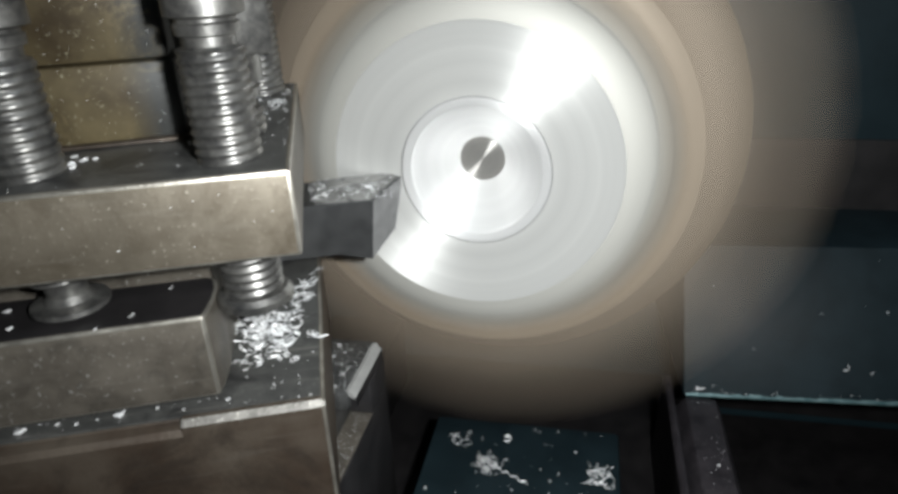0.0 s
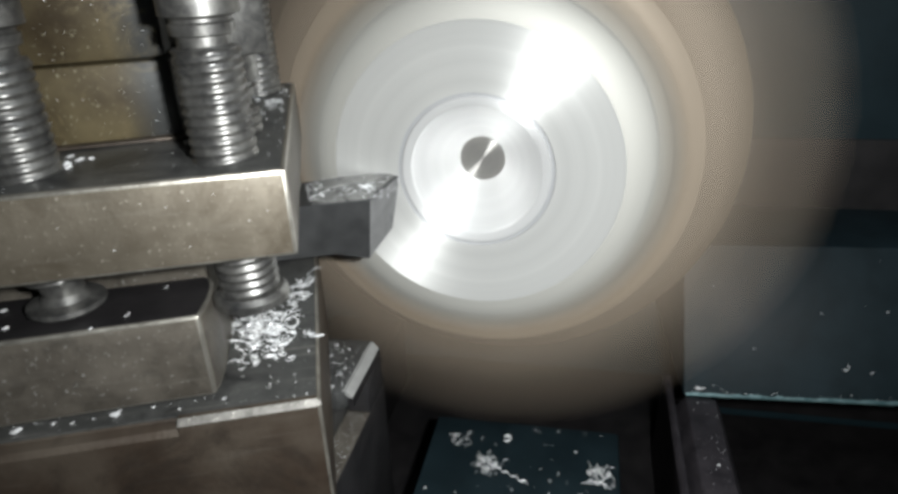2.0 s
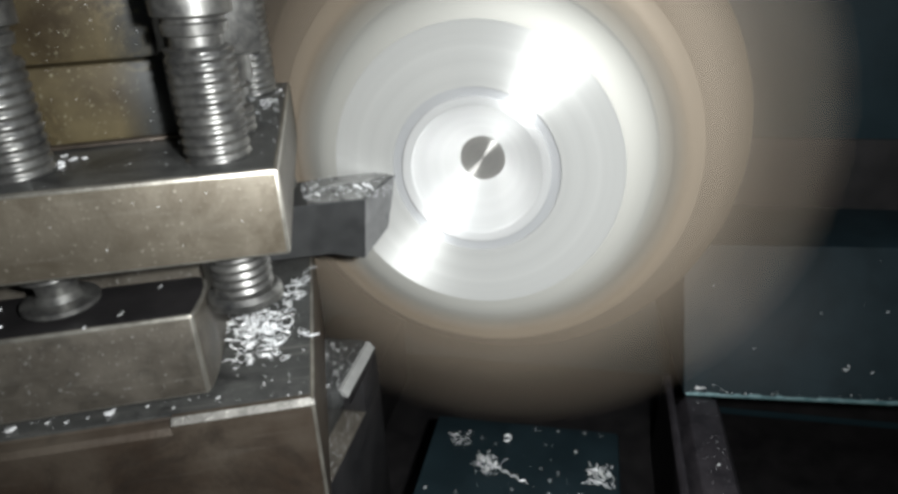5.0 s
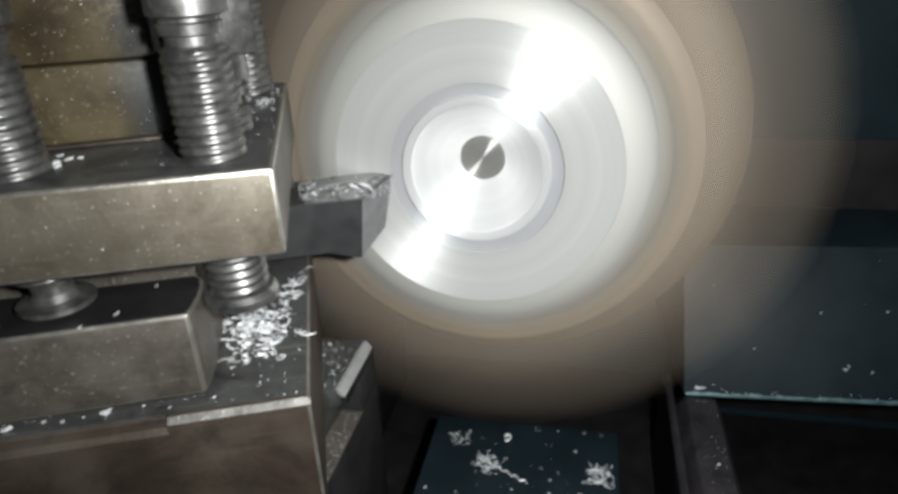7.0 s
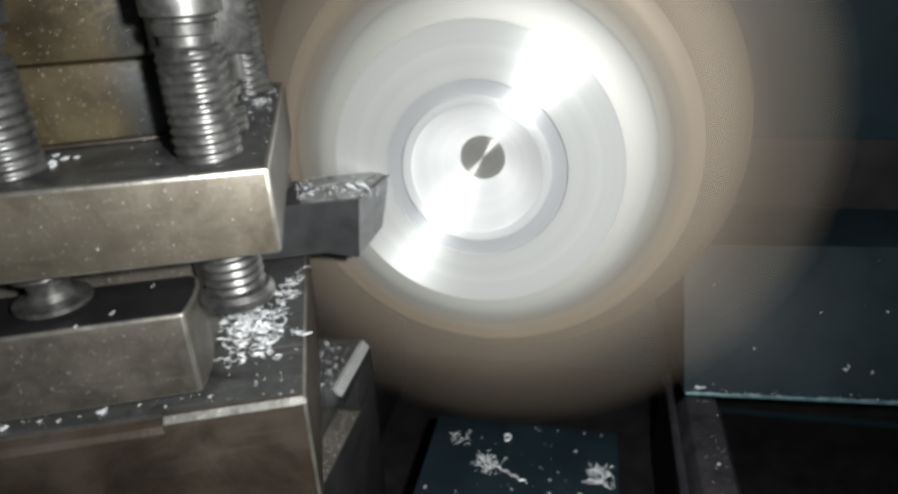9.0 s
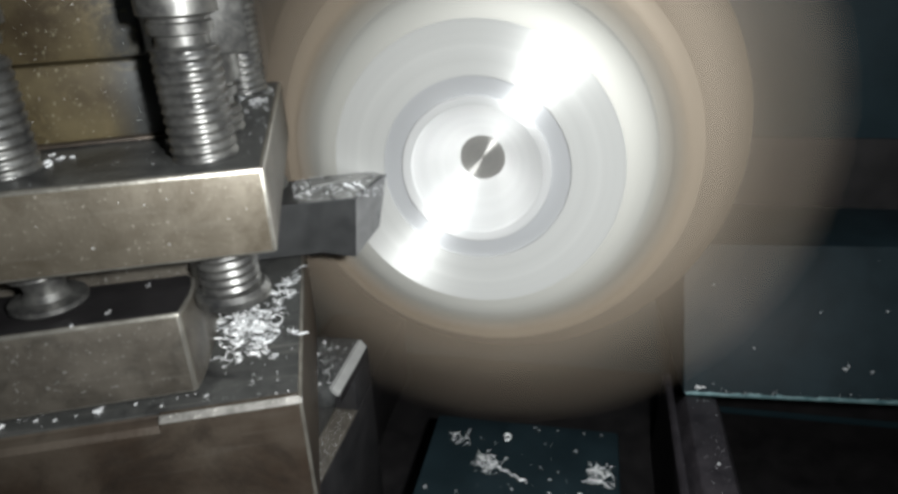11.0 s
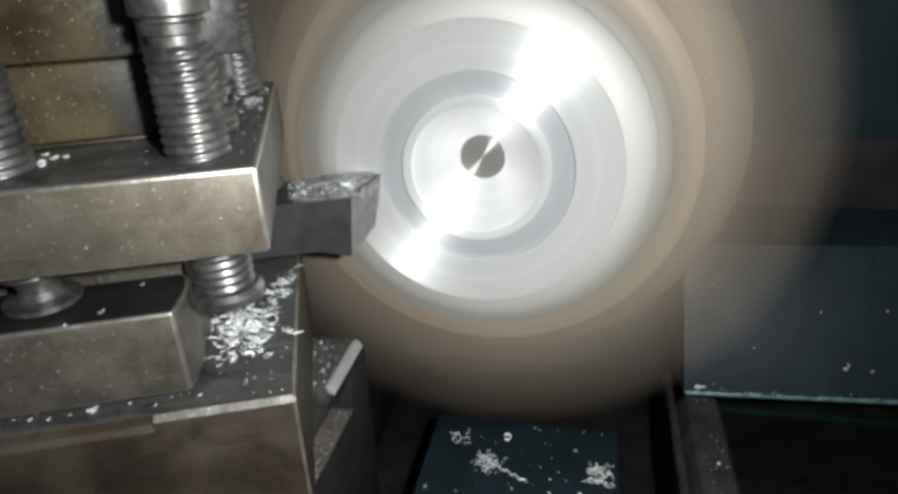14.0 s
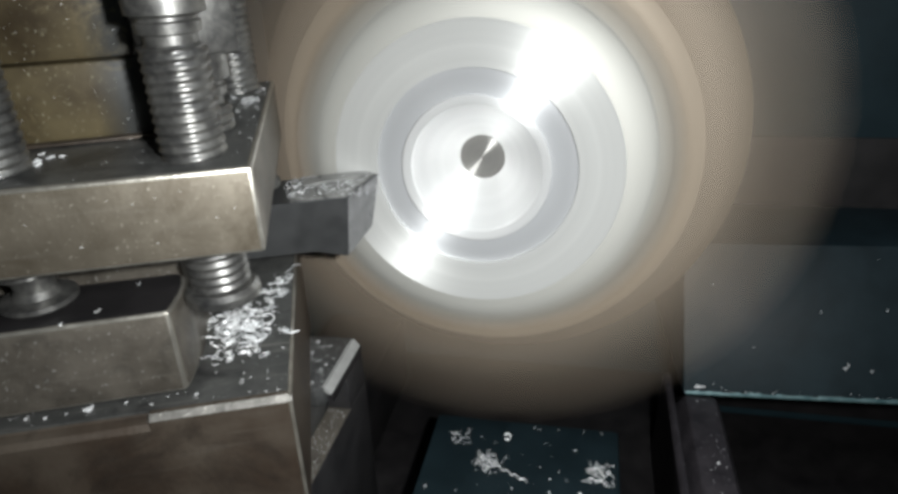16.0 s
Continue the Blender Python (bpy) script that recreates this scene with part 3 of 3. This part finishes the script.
def on_slide(bm, rnd):
    for k in range(360):
        flake(bm, rnd, (rnd.uniform(-37, -25.9), rnd.uniform(-39, -19), -43.05), rnd.choice((0.04, 0.05, 0.07, 0.11)))
    for k in range(26):
        curl(bm, rnd, (rnd.uniform(-34, -26.4), rnd.uniform(-38, -20), -42.95), rnd.uniform(0.15, 0.45), 0.04)
    for k in range(220):
        flake(bm, rnd, (rnd.uniform(-29, -24.2), rnd.uniform(-56, -29.5), -56.2), rnd.choice((0.05, 0.07, 0.13)))


def on_bed(bm, rnd):
    for x, y, r, n in ((1.0, -10.5, 2.6, 46), (32.0, -10.5, 2.5, 46), (-8.6, -2.5, 1.6, 14)):
        for k in range(n):
            squiggle(bm, rnd, (x + rnd.gauss(0, r * 0.7), y + rnd.gauss(0, r * 0.8), -85.8 + rnd.uniform(0, 0.6)), rnd.uniform(0.35, 0.7), 0.06)
    curl(bm, rnd, (4.6, -0.3, -85.8), 1.4, 0.2)
    strand(bm, [Vector((4 + k * 0.75, -11.5 - 0.4 * k + 0.6 * math.sin(k * 1.9), -85.7)) for k in range(13)], 0.12)
    for x, y, r in ((25.3, -1.9, 0.6), (13.2, 6.0, 0.45), (32.5, 6.2, 0.4), (20, 6.1, 0.4), (27.5, 6.2, 0.4), (18.8, -14.1, 0.6), (-14.0, -22, 0.8), (16, -10, 0.45), (21, -11, 0.4), (19, -19, 0.8), (27, -18, 0.8), (9, -19, 0.6)):
        flake(bm, rnd, (x, y, -85.8), r * 0.55)
    for k in range(40):
        flake(bm, rnd, (rnd.uniform(-13, 37), rnd.uniform(-40, 6), -85.9), rnd.choice((0.08, 0.12, 0.18)))
    for k in range(46):
        flake(bm, rnd, (rnd.uniform(57.5, 65), rnd.uniform(-40, 20), -79.95), rnd.choice((0.07, 0.1, 0.16)))
    flake(bm, rnd, (62.2, -7.6, -79.8), 0.55)


def on_cover(bm, rnd):
    def lay(x, u):            # u: the share of the way up the slope
        return (x, 21.4 + 22.5 * u - 0.15 + (x - 56.4) * 0.07, -79.5 + 39.5 * u + 0.1)
    for x, u, r in ((101.8, 0.2, 0.8), (109.3, 0.19, 0.45), (94.7, 0.56, 0.3), (112.8, 0.58, 0.3)):
        flake(bm, rnd, lay(x, u), r * 0.7)
        curl(bm, rnd, lay(x, u), r, 0.13)
    for k in range(34):
        flake(bm, rnd, lay(rnd.uniform(57, 118), rnd.choice((0.02, 0.03, 0.04, rnd.random()))), rnd.choice((0.1, 0.14, 0.24)))
    for k in range(10):
        curl(bm, rnd, lay(rnd.uniform(57, 63), 0.04), 0.6, 0.1)


pile = heap("swarf_pile", POST, "heap of bright curled aluminium swarf on the post's base", on_base, 3)
crumbs = heap("swarf_crumbs", POST, "scattered bright metal crumbs on the tool post", on_post, 5)
needles = heap("tool_swarf", POST, "fine bright swarf clinging to the cutting tool", on_tool, 7)
dust = heap("slide_swarf", HOME, "bright metal dust on the dark slide", on_slide, 9)
heap("bed_swarf", HOME, "small heaps of bright swarf on the green bridge", on_bed, 11)
heap("cover_swarf", HOME, "few bright chips on the green cover", on_cover, 13)

MOVERS = [(post, POST), (tool, POST), (blank, POST), (shim, POST), (slide, HOME), (pile, POST), (crumbs, POST), (needles, POST), (dust, HOME)]


# ---- chips in flight ----
def flying_chip(label, bend):
    bm = bmesh.new()
    strand(bm, [Vector((k * 0.5 - 1.5, bend * math.sin(k * 0.6), 0)) for k in range(7)], 0.16)
    ob = new("flying_chip", mesh_of("flying_chip", bm, SWARF))
    return tagged(ob, label, "metal chip", "flying chips")


flights = [(flying_chip("thin bright aluminium chip flung off the work", 0.2), 13.5, at(28, -29, -5), at(61.5, -25, -24.5), at(95, -22, -44)),
           (flying_chip("thin bright aluminium chip flung off the work", 0.3), 15.5, at(62, -26, 1), at(74, -25, -4.5), at(95, -24, -14)),
           (flying_chip("thin curled aluminium chip flung off the tool", 0.8), 14.5, at(-33, -26, 13), at(-35.5, -25, 16.6), at(-40, -24, 17)),
           (flying_chip("thin bright aluminium chip flung off the work", 0.2), 13.2, at(51, -26, 14), at(58.1, -25, 5.4), at(64, -24, -4)),
           (flying_chip("thin bright aluminium chip flung off the work", 0.2), 13.3, at(-2, -26, -41), at(15.0, -25, -52.5), at(34, -24, -65))]


# ---- what moves ----
SPIN_START = 0.0


def motions():
    # the cross slide draws the post back from the axis at an even pace
    for ob, m in MOVERS:
        walk(ob, [(t, Matrix.Translation((-0.00569 * t / 16.0, 0, 0)) @ m) for t in (0.0, 4.0, 8.0, 12.0, 16.0)])
    # chips lie on the tool, fly off and come down beyond the lathe
    for ob, t, a, b, c in flights:
        rest, end = POST @ (Vector((13.0, 52.0, -22.0)) * MM), at(260, -120, -126)
        later = rest - Vector((0.00569 * (t - 0.1) / 16.0, 0, 0))
        rows = [(0.0, rest), (t - 0.1, later), (t - 0.0667, b.lerp(a, 0.6667)), (t, b), (t + 0.0667, b.lerp(c, 0.6667)), (t + 0.3, end)]
        if t + 0.3 < 16.0:
            rows.append((16.0, end))
        walk(ob, [(u, Matrix.Translation(p) @ pose(0, 0, 0, 10, 25, 0)) for u, p in rows])
    # the spindle: 300 turns a minute, the work coming down on the tool, a row each thirtieth of a second
    for ob in (chuck, work):
        walk(ob, [(k / 30, HOME @ pose(0, 0, 0, 0, SPIN_START - 60.0 * k, 0)) for k in range(-2, 483)])
    # the tool takes the stock off ring by ring: each sinks below the cut face
    for k, ring in enumerate(stock):
        t = 16.0 * (k + 0.5) / RINGS
        gone = pose(0, 2.6 * MM, 0)
        rows = [(0.0, pose(0, 0, 0)), (t - 0.3, pose(0, 0, 0)), (t + 0.3, gone), (16.0, gone)]
        if t < 0.35:
            rows = [(0.0, pose(0, 0, 0)), (0.65, gone), (16.0, gone)]
        if t > 15.65:
            rows = [(0.0, pose(0, 0, 0)), (15.4, pose(0, 0, 0)), (16.0, gone)]
        walk(ring, rows)


motions()
